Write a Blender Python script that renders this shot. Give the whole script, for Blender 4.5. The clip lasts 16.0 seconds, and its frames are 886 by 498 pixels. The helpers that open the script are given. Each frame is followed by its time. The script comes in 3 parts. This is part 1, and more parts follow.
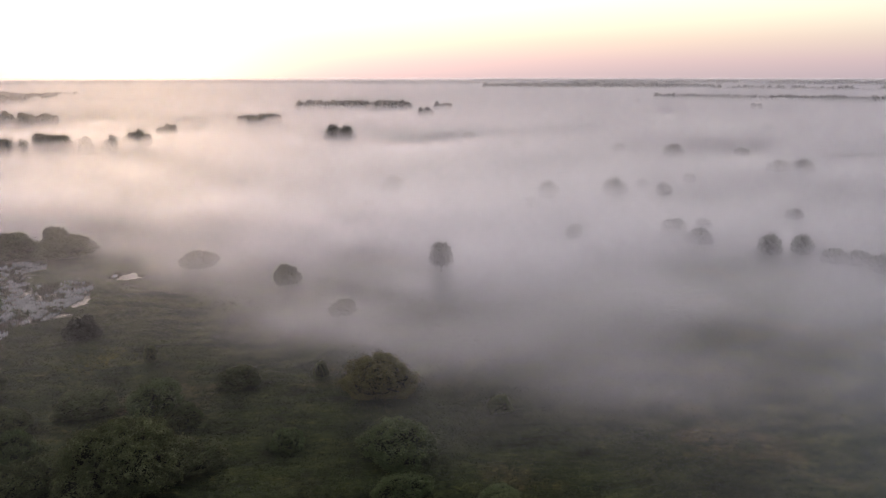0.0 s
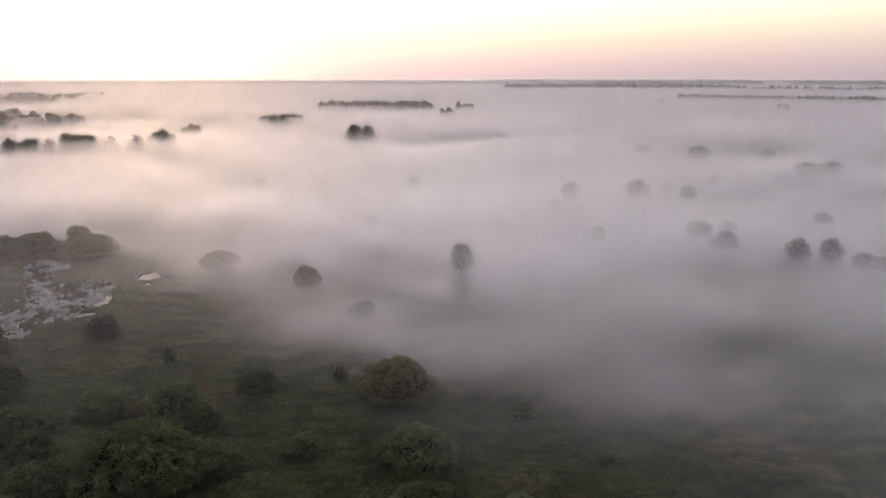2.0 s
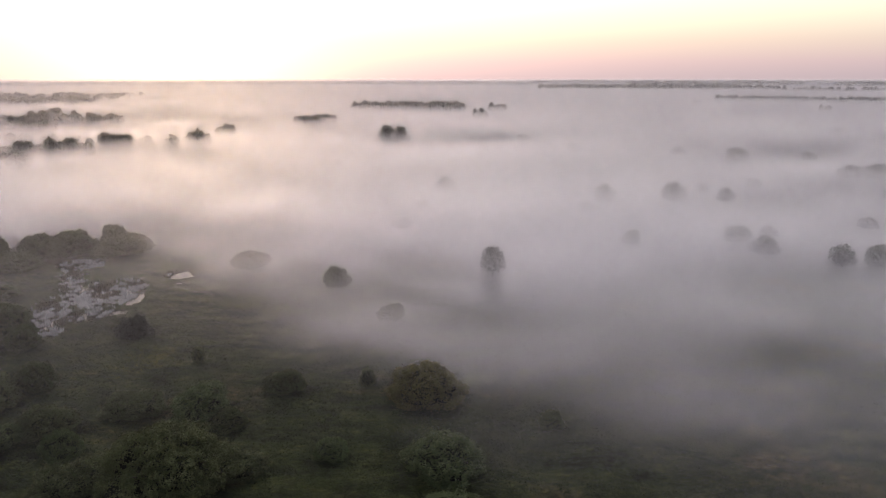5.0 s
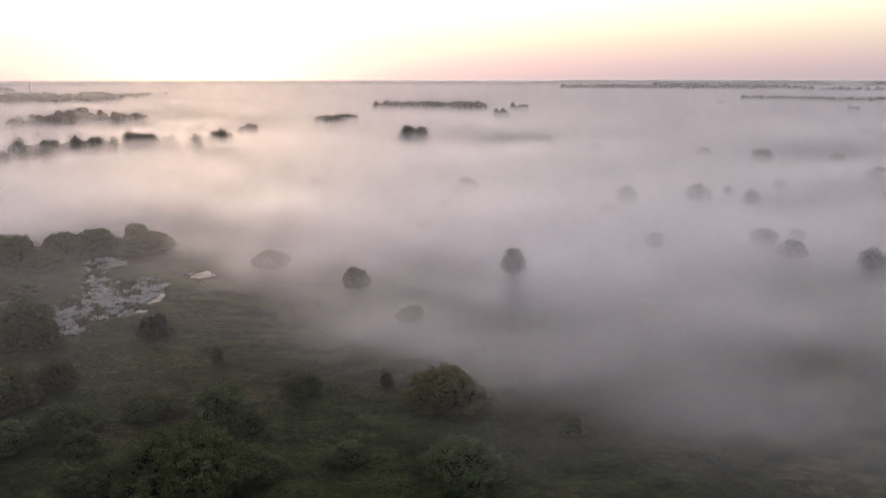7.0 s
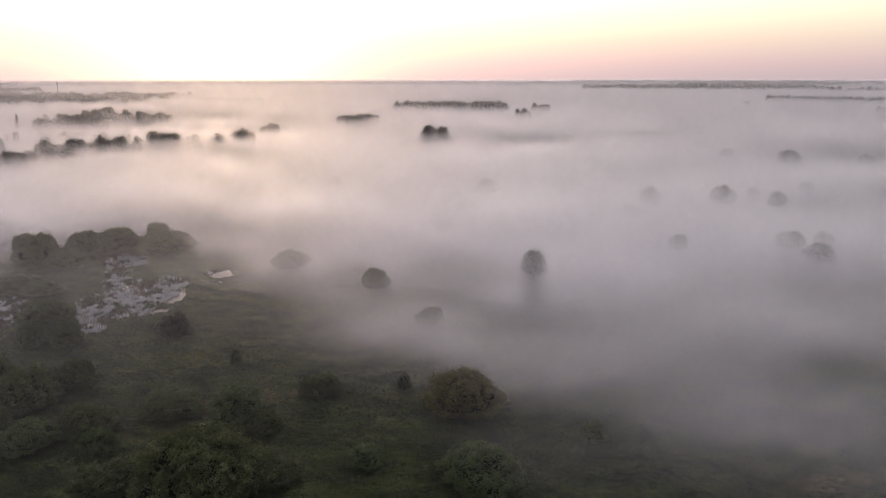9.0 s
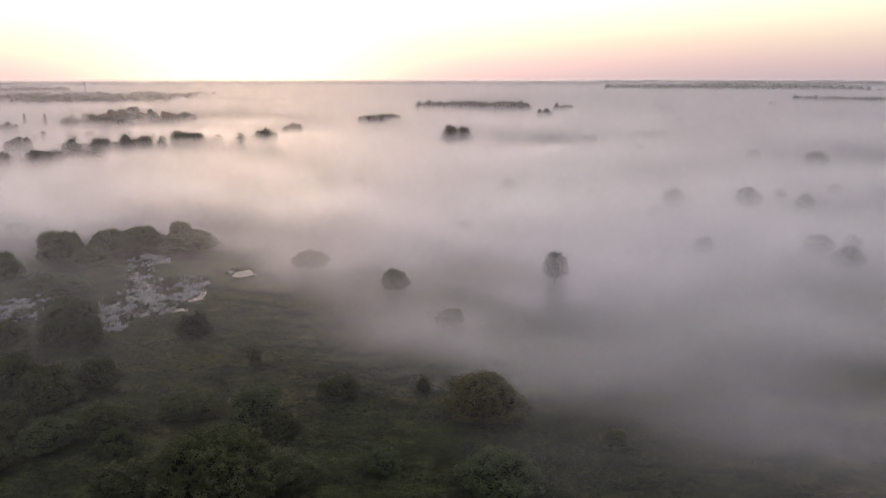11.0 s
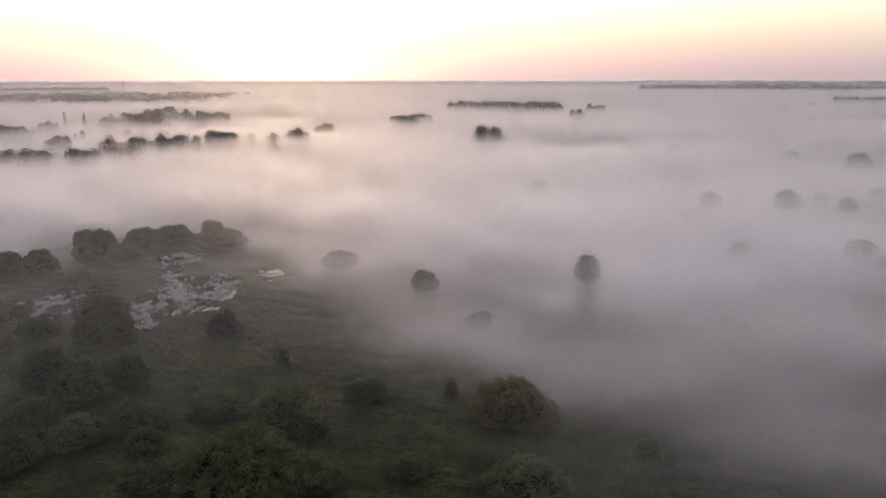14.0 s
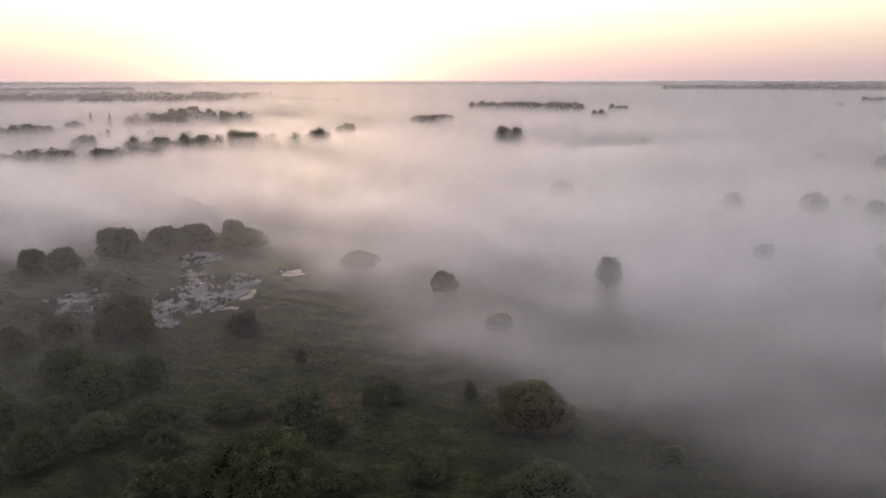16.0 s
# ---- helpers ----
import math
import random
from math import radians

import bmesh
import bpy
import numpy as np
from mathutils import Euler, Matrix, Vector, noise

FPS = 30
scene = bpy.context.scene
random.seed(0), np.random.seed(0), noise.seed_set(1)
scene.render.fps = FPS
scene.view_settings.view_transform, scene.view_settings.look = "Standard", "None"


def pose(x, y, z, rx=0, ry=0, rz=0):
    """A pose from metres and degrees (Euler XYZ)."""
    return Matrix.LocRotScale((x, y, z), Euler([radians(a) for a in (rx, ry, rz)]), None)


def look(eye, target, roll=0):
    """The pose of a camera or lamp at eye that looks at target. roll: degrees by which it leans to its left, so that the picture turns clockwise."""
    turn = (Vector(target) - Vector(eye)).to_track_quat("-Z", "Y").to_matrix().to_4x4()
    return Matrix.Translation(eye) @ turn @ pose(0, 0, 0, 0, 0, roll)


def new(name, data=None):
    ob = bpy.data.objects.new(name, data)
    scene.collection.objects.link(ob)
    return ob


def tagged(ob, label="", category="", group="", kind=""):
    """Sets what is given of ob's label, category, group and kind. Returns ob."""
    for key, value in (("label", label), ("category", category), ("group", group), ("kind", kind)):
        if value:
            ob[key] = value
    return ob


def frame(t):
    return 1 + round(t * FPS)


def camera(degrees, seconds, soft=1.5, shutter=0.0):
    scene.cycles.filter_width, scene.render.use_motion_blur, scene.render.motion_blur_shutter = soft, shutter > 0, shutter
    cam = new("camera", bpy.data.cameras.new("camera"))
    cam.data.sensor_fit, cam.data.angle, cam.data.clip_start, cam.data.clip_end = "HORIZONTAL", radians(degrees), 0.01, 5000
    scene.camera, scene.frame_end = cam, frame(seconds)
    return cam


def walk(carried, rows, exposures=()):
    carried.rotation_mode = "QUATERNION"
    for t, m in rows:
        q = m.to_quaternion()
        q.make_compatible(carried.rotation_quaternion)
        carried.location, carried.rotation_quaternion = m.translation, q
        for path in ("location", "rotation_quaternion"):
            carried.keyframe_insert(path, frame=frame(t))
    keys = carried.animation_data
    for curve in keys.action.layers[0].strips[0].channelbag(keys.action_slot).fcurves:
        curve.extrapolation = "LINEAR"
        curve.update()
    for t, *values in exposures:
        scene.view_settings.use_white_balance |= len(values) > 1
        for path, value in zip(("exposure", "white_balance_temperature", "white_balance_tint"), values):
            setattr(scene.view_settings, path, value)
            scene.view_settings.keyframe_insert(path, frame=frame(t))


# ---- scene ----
# ---------------------------------------------------------------- camera
cam = camera(64.8, 16.0, soft=1.1)
PATH = [
    (0.0, 0.00, 0.00, 40.00, -13.99, -0.00),
    (1.0, 0.01, 0.65, 39.98, -13.97, 0.84),
    (2.0, 0.02, 1.29, 39.97, -13.94, 1.74),
    (3.0, 0.02, 1.91, 39.95, -13.92, 2.63),
    (4.0, 0.02, 2.51, 39.93, -13.91, 3.51),
    (6.5, -0.02, 3.94, 39.89, -13.90, 5.67),
    (7.5, -0.05, 4.48, 39.87, -13.90, 6.53),
    (8.5, -0.08, 5.00, 39.85, -13.90, 7.38),
    (11.5, -0.22, 6.46, 39.79, -13.89, 9.99),
    (12.5, -0.28, 6.92, 39.76, -13.89, 10.83),
    (13.5, -0.35, 7.35, 39.74, -13.88, 11.67),
    (14.5, -0.42, 7.77, 39.72, -13.87, 12.52),
    (15.5, -0.50, 8.17, 39.70, -13.86, 13.36),
    (16.0, -0.54, 8.36, 39.68, -13.86, 13.80),
]
EXPOSURE = 0.12
walk(cam, [(t, pose(x, y, z, 90 + pitch, 0, yaw)) for t, x, y, z, pitch, yaw in PATH], [(0.0, EXPOSURE), (16.0, EXPOSURE - 0.16)])

# ---------------------------------------------------------------- sky and sun
SUN_AZIMUTH, SUN_HEIGHT = -24.5, 2.2      # degrees from +y towards +x, and above the horizon
sun_way = Vector((math.sin(radians(SUN_AZIMUTH)) * math.cos(radians(SUN_HEIGHT)),
                  math.cos(radians(SUN_AZIMUTH)) * math.cos(radians(SUN_HEIGHT)), math.sin(radians(SUN_HEIGHT))))


class Graph:
    """Short notation for a shader node tree."""

    def __init__(self, tree):
        self.tree, self.nodes, self.links = tree, tree.nodes, tree.links

    def put(self, socket, value):
        if isinstance(value, bpy.types.NodeSocket):
            self.links.new(value, socket)
        elif isinstance(value, (tuple, list)) and socket.type == "RGBA" and len(value) == 3:
            socket.default_value = (*value, 1)
        else:
            socket.default_value = value

    def math(self, op, *args):
        n = self.nodes.new("ShaderNodeMath")
        n.operation = op
        for s, v in zip(n.inputs, args):
            self.put(s, v)
        return n.outputs[0]

    def vmath(self, op, *args):
        n = self.nodes.new("ShaderNodeVectorMath")
        n.operation = op
        for s, v in zip(n.inputs, args):
            self.put(s, v)
        return n.outputs["Value"] if op in ("DOT_PRODUCT", "LENGTH") else n.outputs[0]

    def step(self, v, lo, hi):
        n = self.nodes.new("ShaderNodeMapRange")
        n.interpolation_type = "SMOOTHSTEP"
        for s, a in zip(("Value", "From Min", "From Max"), (v, lo, hi)):
            self.put(n.inputs[s], a)
        return n.outputs[0]

    def noise(self, vec, scale, detail=4.0, rough=0.55, colour=False):
        n = self.nodes.new("ShaderNodeTexNoise")
        self.put(n.inputs["Vector"], vec)
        self.put(n.inputs["Scale"], scale)
        self.put(n.inputs["Detail"], detail)
        self.put(n.inputs["Roughness"], rough)
        return n.outputs["Color" if colour else 0]

    def mix(self, f, a, b, how="MIX"):
        n = self.nodes.new("ShaderNodeMix")
        n.data_type, n.blend_type, n.clamp_result = "RGBA", how, False
        self.put(n.inputs[0], f)
        self.put(n.inputs[6], a)
        self.put(n.inputs[7], b)
        return n.outputs[2]

    def ramp(self, v, stops):
        n = self.nodes.new("ShaderNodeValToRGB")
        while len(n.color_ramp.elements) < len(stops):
            n.color_ramp.elements.new(0.5)
        for e, (p, c) in zip(n.color_ramp.elements, stops):
            e.position, e.color = p, (*c, 1)
        self.put(n.inputs[0], v)
        return n.outputs[0]


world = bpy.data.worlds.new("dawn_sky")
scene.world = world
world.use_nodes = True
g = Graph(world.node_tree)
sky = g.nodes.new("ShaderNodeTexSky")
sky.sky_type, sky.sun_disc = "NISHITA", False
sky.sun_elevation, sky.sun_rotation = radians(SUN_HEIGHT), radians(SUN_AZIMUTH)
sky.dust_density, sky.ozone_density = 2.0, 2.0
way = g.nodes.new("ShaderNodeTexCoord").outputs["Generated"]
sep = g.nodes.new("ShaderNodeSeparateXYZ")
g.put(sep.inputs[0], way)
# high thin dawn haze: lilac and pink at the horizon, cream above, pale blue overhead
haze = g.ramp(sep.outputs[2], [(0.0, (0.27, 0.212, 0.218)), (0.018, (0.32, 0.24, 0.237)), (0.045, (0.40, 0.315, 0.262)), (0.075, (0.50, 0.43, 0.325)),
                               (0.12, (0.53, 0.49, 0.44)), (0.22, (0.42, 0.40, 0.395)), (0.40, (0.215, 0.207, 0.214)), (0.62, (0.215, 0.207, 0.22)), (1.0, (0.35, 0.335, 0.355))])
facing = g.vmath("DOT_PRODUCT", way, tuple(sun_way))
toward = g.math("MAXIMUM", facing, 0.0)
broad = g.math("POWER", toward, 10.0)
tight = g.math("POWER", toward, 90.0)
haze = g.mix(1.0, haze, (2.6, 2.6, 2.6), "MULTIPLY")
lift = g.math("ADD", g.math("MULTIPLY", broad, 0.48), g.math("ADD", g.math("MULTIPLY", facing, 0.40), 0.54))
haze = g.mix(1.0, haze, lift, "MULTIPLY")
haze = g.mix(g.step(facing, 0.9, 0.2), haze, g.mix(1.0, haze, (0.93, 0.985, 1.09), "MULTIPLY"))
haze = g.mix(g.math("MULTIPLY", broad, 0.9), haze, g.mix(1.0, haze, (1.09, 0.93, 0.87), "MULTIPLY"))
glow = g.mix(1.0, (1.1, 0.85, 0.4), tight, "MULTIPLY")
total = g.mix(1.0, g.mix(1.0, haze, glow, "ADD"), g.mix(1.0, sky.outputs[0], (0.034, 0.034, 0.036), "MULTIPLY"), "ADD")
g.put(g.nodes["Background"].inputs[0], total)
g.nodes["Background"].inputs[1].default_value = 1.0

sun = new("sun", bpy.data.lights.new("sun", "SUN"))
sun.data.energy, sun.data.angle, sun.data.color = 0.6, radians(120.0), (1.0, 0.68, 0.60)
sun.matrix_world = look(sun_way * 100, (0, 0, 0))
scene.cycles.transparent_max_bounces = 96      # light passes every mist layer


# ---------------------------------------------------------------- materials
def material(name):
    m = bpy.data.materials.new(name)
    m.use_nodes = True
    return m, Graph(m.node_tree), m.node_tree.nodes["Principled BSDF"]


def place_of(g):
    return g.nodes.new("ShaderNodeNewGeometry").outputs["Position"]


def foliage(name, dark, light, tip, sheen=0.6, vary=0.55, patch=0.7, deep=0.2):
    """Leaves: colour differs from plant to plant and from leaf to leaf, some light passes through."""
    m, g, b = material(name)
    info = g.nodes.new("ShaderNodeObjectInfo").outputs["Random"]
    leaf = g.nodes.new("ShaderNodeNewGeometry").outputs["Random Per Island"]
    c = g.mix(info, dark, light)
    c = g.mix(g.math("MULTIPLY", g.math("POWER", leaf, 2.5), vary), c, tip)
    big = g.noise(g.vmath("MULTIPLY", place_of(g), (0.6, 1.0, 1.0)), patch, 4.0)
    c = g.mix(g.step(big, 0.38, 0.66), g.mix(1.0, c, (1 - deep, 1 - deep, 1 - deep), "MULTIPLY"), c)
    g.put(b.inputs["Base Color"], c)
    b.inputs["Roughness"].default_value = sheen
    b.inputs["Specular IOR Level"].default_value = 0.25
    tr = g.nodes.new("ShaderNodeBsdfTranslucent")
    g.put(tr.inputs[0], c)
    mx = g.nodes.new("ShaderNodeMixShader")
    mx.inputs[0].default_value = 0.15
    g.links.new(b.outputs[0], mx.inputs[1])
    g.links.new(tr.outputs[0], mx.inputs[2])
    g.links.new(mx.outputs[0], g.nodes["Material Output"].inputs[0])
    return m


WILLOW = foliage("willow_leaves", (0.104, 0.120, 0.050), (0.152, 0.165, 0.070), (0.297, 0.309, 0.138))
OLIVE = foliage("olive_leaves", (0.149, 0.137, 0.046), (0.175, 0.152, 0.051), (0.334, 0.268, 0.087))
FRESH = foliage("fresh_leaves", (0.109, 0.142, 0.055), (0.131, 0.163, 0.064), (0.260, 0.287, 0.118))
DARK = foliage("dark_leaves", (0.038, 0.046, 0.030), (0.049, 0.058, 0.038), (0.087, 0.099, 0.065))
WOODS = foliage("woodland_leaves", (0.065, 0.072, 0.052), (0.087, 0.093, 0.065), (0.116, 0.123, 0.087))
# grass tone; its large dark patches also paint in shading of the tussocks
GRASS = foliage("grass_blades", (0.064, 0.082, 0.022), (0.069, 0.088, 0.023), (0.121, 0.133, 0.038), 0.7, 0.4, 0.32, 0.62)
HERBS = foliage("herb_leaves", (0.069, 0.089, 0.027), (0.077, 0.099, 0.030), (0.133, 0.153, 0.050), 0.6, 0.5, 0.4, 0.5)
REED = foliage("reed_blades", (0.066, 0.066, 0.034), (0.080, 0.071, 0.041), (0.213, 0.166, 0.105), 0.7)
# near-white blade colour that paints the glints of pond water
GLINT = foliage("painted_glints", (0.80, 0.79, 0.79), (0.84, 0.83, 0.83), (0.9, 0.89, 0.88), 0.5)
FLOWER = foliage("yellow_flowers", (0.232, 0.217, 0.029), (0.261, 0.232, 0.029), (0.435, 0.377, 0.043), 0.7)

BARK, g, b = material("bark")
g.put(b.inputs["Base Color"], g.ramp(g.noise(place_of(g), 6.0), [(0.3, (0.03, 0.025, 0.02)), (0.7, (0.10, 0.085, 0.07))]))
b.inputs["Roughness"].default_value = 0.9

# inner twigs and old leaves, coloured dark to paint the shade inside crowns
SHADED_CORE, g, b = material("shaded_core")
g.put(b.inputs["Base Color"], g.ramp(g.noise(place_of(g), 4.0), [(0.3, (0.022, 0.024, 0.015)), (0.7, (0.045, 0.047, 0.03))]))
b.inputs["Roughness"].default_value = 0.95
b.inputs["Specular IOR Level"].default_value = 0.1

MEADOW, g, b = material("wet_meadow")
p = place_of(g)
# stretched meadow tones, whose dark and light bands also imitate shaded relief
drawn = g.vmath("MULTIPLY", p, (0.55, 1.0, 1.0))
n1, n2, n3 = g.noise(p, 0.045, 5.0), g.noise(drawn, 0.35, 5.0), g.noise(drawn, 2.2, 6.0, 0.65)
c = g.ramp(n2, [(0.36, (0.022, 0.030, 0.010)), (0.5, (0.042, 0.052, 0.016)), (0.68, (0.070, 0.081, 0.025))])
c = g.mix(g.step(n1, 0.52, 0.66), c, g.ramp(n2, [(0.35, (0.051, 0.050, 0.021)), (0.65, (0.122, 0.104, 0.045))]))
c = g.mix(g.step(n3, 0.45, 0.7), c, g.mix(1.0, c, (1.9, 1.8, 1.6), "MULTIPLY"))
sp = g.nodes.new("ShaderNodeSeparateXYZ")
g.put(sp.inputs[0], p)
c = g.mix(g.step(sp.outputs[2], -0.02, -0.16), c, (0.043, 0.035, 0.032))
g.put(b.inputs["Base Color"], c)
b.inputs["Roughness"].default_value = 0.85
b.inputs["Specular IOR Level"].default_value = 0.2
bump = g.nodes.new("ShaderNodeBump")
bump.inputs["Strength"].default_value, bump.inputs["Distance"].default_value = 0.6, 0.3
g.put(bump.inputs["Height"], g.math("ADD", n3, g.noise(p, 7.0, 4.0)))
g.links.new(bump.outputs[0], b.inputs["Normal"])

WATER, g, b = material("pond_water")
b.inputs["Base Color"].default_value = (0.018, 0.016, 0.014, 1)
b.inputs["Roughness"].default_value = 0.08
b.inputs["IOR"].default_value = 1.33
bump = g.nodes.new("ShaderNodeBump")
bump.inputs["Strength"].default_value, bump.inputs["Distance"].default_value = 0.12, 0.05
g.put(bump.inputs["Height"], g.noise(place_of(g), 1.5, 3.0))
g.links.new(bump.outputs[0], b.inputs["Normal"])

WALL, g, b = material("barn_wall")
g.put(b.inputs["Base Color"], g.ramp(g.noise(place_of(g), 0.5), [(0.3, (0.16, 0.15, 0.14)), (0.7, (0.24, 0.22, 0.2))]))
ROOF, g, b = material("barn_roof")
g.put(b.inputs["Base Color"], g.ramp(g.noise(place_of(g), 0.5), [(0.3, (0.10, 0.095, 0.09)), (0.7, (0.16, 0.15, 0.15))]))
STEEL, g, b = material("galvanised_steel")
g.put(b.inputs["Base Color"], g.ramp(g.noise(place_of(g), 2.0), [(0.3, (0.25, 0.25, 0.26)), (0.7, (0.36, 0.36, 0.37))]))
b.inputs["Metallic"].default_value, b.inputs["Roughness"].default_value = 0.8, 0.5


LAYERS, VEIL = 11, 0.17


def mist_material(name, weight, lift, patch, most, cut, rise):
    """Fine droplets: the sheet covers more where the mist bank lies thicker and, as painted-in depth haze, farther from
    the viewpoint. lift shifts the pattern from sheet to sheet.
    """
    m, g, b = material(name)
    g.nodes.remove(b)
    p = place_of(g)
    s = g.nodes.new("ShaderNodeSeparateXYZ")
    g.put(s.inputs[0], p)
    x, y = s.outputs[0], s.outputs[1]
    flat = g.nodes.new("ShaderNodeCombineXYZ")
    g.put(flat.inputs[0], x)
    g.put(flat.inputs[1], y)
    g.put(flat.inputs[2], lift)
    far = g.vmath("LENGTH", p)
    # distance from the viewpoint stands in for the longer slanted path through mist
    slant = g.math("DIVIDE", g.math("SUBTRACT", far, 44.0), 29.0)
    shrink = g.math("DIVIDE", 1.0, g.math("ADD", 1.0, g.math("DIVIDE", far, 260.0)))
    drift = g.nodes.new("ShaderNodeVectorMath")
    drift.operation = "SCALE"
    g.put(drift.inputs[0], flat.outputs[0])
    g.put(drift.inputs[3], shrink)
    drift = drift.outputs[0]
    # banks are drawn out across the light breeze
    long = g.vmath("MULTIPLY", drift, (0.6, 1.25, 1.0))
    wide, fine = g.noise(long, 0.022, 3.0, 0.5), g.noise(long, 0.075, 4.0, 0.55)
    # edge of the bank, which leaves the wet meadow in the south-west open
    edge = g.math("ADD", g.math("MULTIPLY", x, 0.67), g.math("MULTIPLY", y, 0.74))
    edge = g.math("ADD", g.math("SUBTRACT", edge, 75.0), g.math("MULTIPLY", g.math("SUBTRACT", fine, 0.5), 64.0))
    reach = g.math("ADD", far, g.math("MULTIPLY", g.math("SUBTRACT", fine, 0.5), 60.0))
    inside = g.math("MAXIMUM", g.step(edge, -34.0, 46.0), g.step(reach, 165.0, 235.0))
    # thinner over the eastern fields
    east = g.math("MULTIPLY", g.step(g.math("SUBTRACT", x, g.math("MULTIPLY", y, 0.16)), -28.0, 40.0), g.step(far, 620.0, 280.0))
    bank = g.math("MULTIPLY", inside, g.math("SUBTRACT", 1.0, g.math("MULTIPLY", east, cut)))
    # lower round the trees in the north-west
    west = g.math("MULTIPLY", g.step(g.math("ADD", x, g.math("MULTIPLY", y, 0.3)), -60.0, -140.0), g.math("MULTIPLY", g.step(far, 900.0, 600.0), g.step(far, 300.0, 360.0)))
    bank = g.math("MULTIPLY", bank, g.math("SUBTRACT", 1.0, g.math("MULTIPLY", west, rise)))
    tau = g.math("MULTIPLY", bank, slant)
    tau = g.math("MULTIPLY", tau, g.step(g.math("ADD", g.math("MULTIPLY", wide, 0.6), g.math("MULTIPLY", fine, 0.4)), patch - 0.19, patch + 0.19))
    tau = g.math("MULTIPLY", tau, weight)
    # thin ground haze, painted denser from 45 to 190 m off the viewpoint
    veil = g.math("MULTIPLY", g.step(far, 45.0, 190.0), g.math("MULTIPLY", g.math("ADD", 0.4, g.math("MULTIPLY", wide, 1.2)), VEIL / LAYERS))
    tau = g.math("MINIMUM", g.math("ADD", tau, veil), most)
    cover = g.math("SUBTRACT", 1.0, g.math("EXPONENT", g.math("MULTIPLY", tau, -1.0)))
    return finish_mist(m, g, cover)


def finish_mist(m, g, cover):
    """Droplets send light back, through and, more strongly, onward at low angles."""
    clear, back, on, gloss = (g.nodes.new("ShaderNodeBsdf" + k) for k in ("Transparent", "Diffuse", "Translucent", "Glossy"))
    for n in (back, on, gloss):
        n.inputs[0].default_value = (0.82, 0.82, 0.875, 1)
    gloss.inputs["Roughness"].default_value = 0.24
    gloss.distribution = "MULTI_GGX"
    a, b, c = (g.nodes.new("ShaderNodeMixShader") for k in range(3))
    a.inputs[0].default_value = 0.15
    b.inputs[0].default_value = 0.68
    g.links.new(back.outputs[0], a.inputs[1])
    g.links.new(on.outputs[0], a.inputs[2])
    g.links.new(a.outputs[0], b.inputs[1])
    g.links.new(gloss.outputs[0], b.inputs[2])
    g.put(c.inputs[0], cover)
    g.links.new(clear.outputs[0], c.inputs[1])
    g.links.new(b.outputs[0], c.inputs[2])
    g.links.new(c.outputs[0], g.nodes["Material Output"].inputs[0])
    return m


def haze_material(name, amount):
    m, g, b = material(name)
    g.nodes.remove(b)
    p = place_of(g)
    # aerial haze painted on the sheet: cover rises with distance from the viewpoint
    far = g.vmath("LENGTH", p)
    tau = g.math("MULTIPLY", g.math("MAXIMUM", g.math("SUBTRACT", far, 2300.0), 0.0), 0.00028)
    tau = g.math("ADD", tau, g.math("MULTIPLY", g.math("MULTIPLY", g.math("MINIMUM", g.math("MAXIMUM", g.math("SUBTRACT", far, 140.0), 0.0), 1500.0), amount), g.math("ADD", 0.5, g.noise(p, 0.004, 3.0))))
    return finish_mist(m, g, g.math("SUBTRACT", 1.0, g.math("EXPONENT", g.math("MULTIPLY", tau, -1.0))))


# ---------------------------------------------------------------- helpers for shapes
def mesh_of(name, verts, faces, mat, smooth=False):
    me = bpy.data.meshes.new(name)
    me.from_pydata([tuple(v) for v in verts], [], [tuple(f) for f in faces])
    me.materials.append(mat)
    if smooth:
        me.shade_smooth()
    me.update()
    return me


def part(name, me, parent, label=""):
    ob = new(name, me)
    ob.parent = parent
    return tagged(ob, label)


RNG = np.random.default_rng(7)


def grid_noise(x, y, size, seed):
    """Smooth value noise in -1..1 on arrays of places."""
    x, y = np.asarray(x) / size, np.asarray(y) / size
    ix, iy = np.floor(x).astype(np.int64), np.floor(y).astype(np.int64)
    fx, fy = x - ix, y - iy
    fx, fy = fx * fx * (3 - 2 * fx), fy * fy * (3 - 2 * fy)

    def h(a, b):
        n = (a * 374761393 + b * 668265263 + seed * 974711) & 0x7FFFFFFF
        n = ((n ^ (n >> 13)) * 1274126177) & 0x7FFFFFFF
        return ((n ^ (n >> 16)) & 0xFFFF) / 32767.5 - 1

    return (h(ix, iy) * (1 - fx) + h(ix + 1, iy) * fx) * (1 - fy) + (h(ix, iy + 1) * (1 - fx) + h(ix + 1, iy + 1) * fx) * fy


# ponds: centre, half width, half depth, along the bearing of the long axis
PONDS = [(-89.6, 142.9, 3.9, 4.6), (-83.6, 130.6, 2.0, 11.5), (-74.6, 122.5, 4.8, 7.2), (-68.6, 124.8, 2.5, 8.2), (-75.2, 109.6, 3.2, 9.0),
         (-68.2, 111.5, 5.0, 2.8), (-64.5, 136.8, 2.5, 3.2), (-62.5, 131.5, 0.9, 1.4), (-39.2, 117.2, 0.45, 0.9), (-38.0, 114.6, 0.32, 1.2), (-37.6, 117.6, 0.3, 0.7), (-40.2, 111.2, 0.5, 0.5), (-35.2, 119.6, 0.45, 1.3),
         (-92.2, 105.9, 5.2, 7.8), (-77.5, 91.5, 0.5, 0.9), (-61.6, 104.5, 0.5, 1.0)]
POND_AXIS = radians(-31)


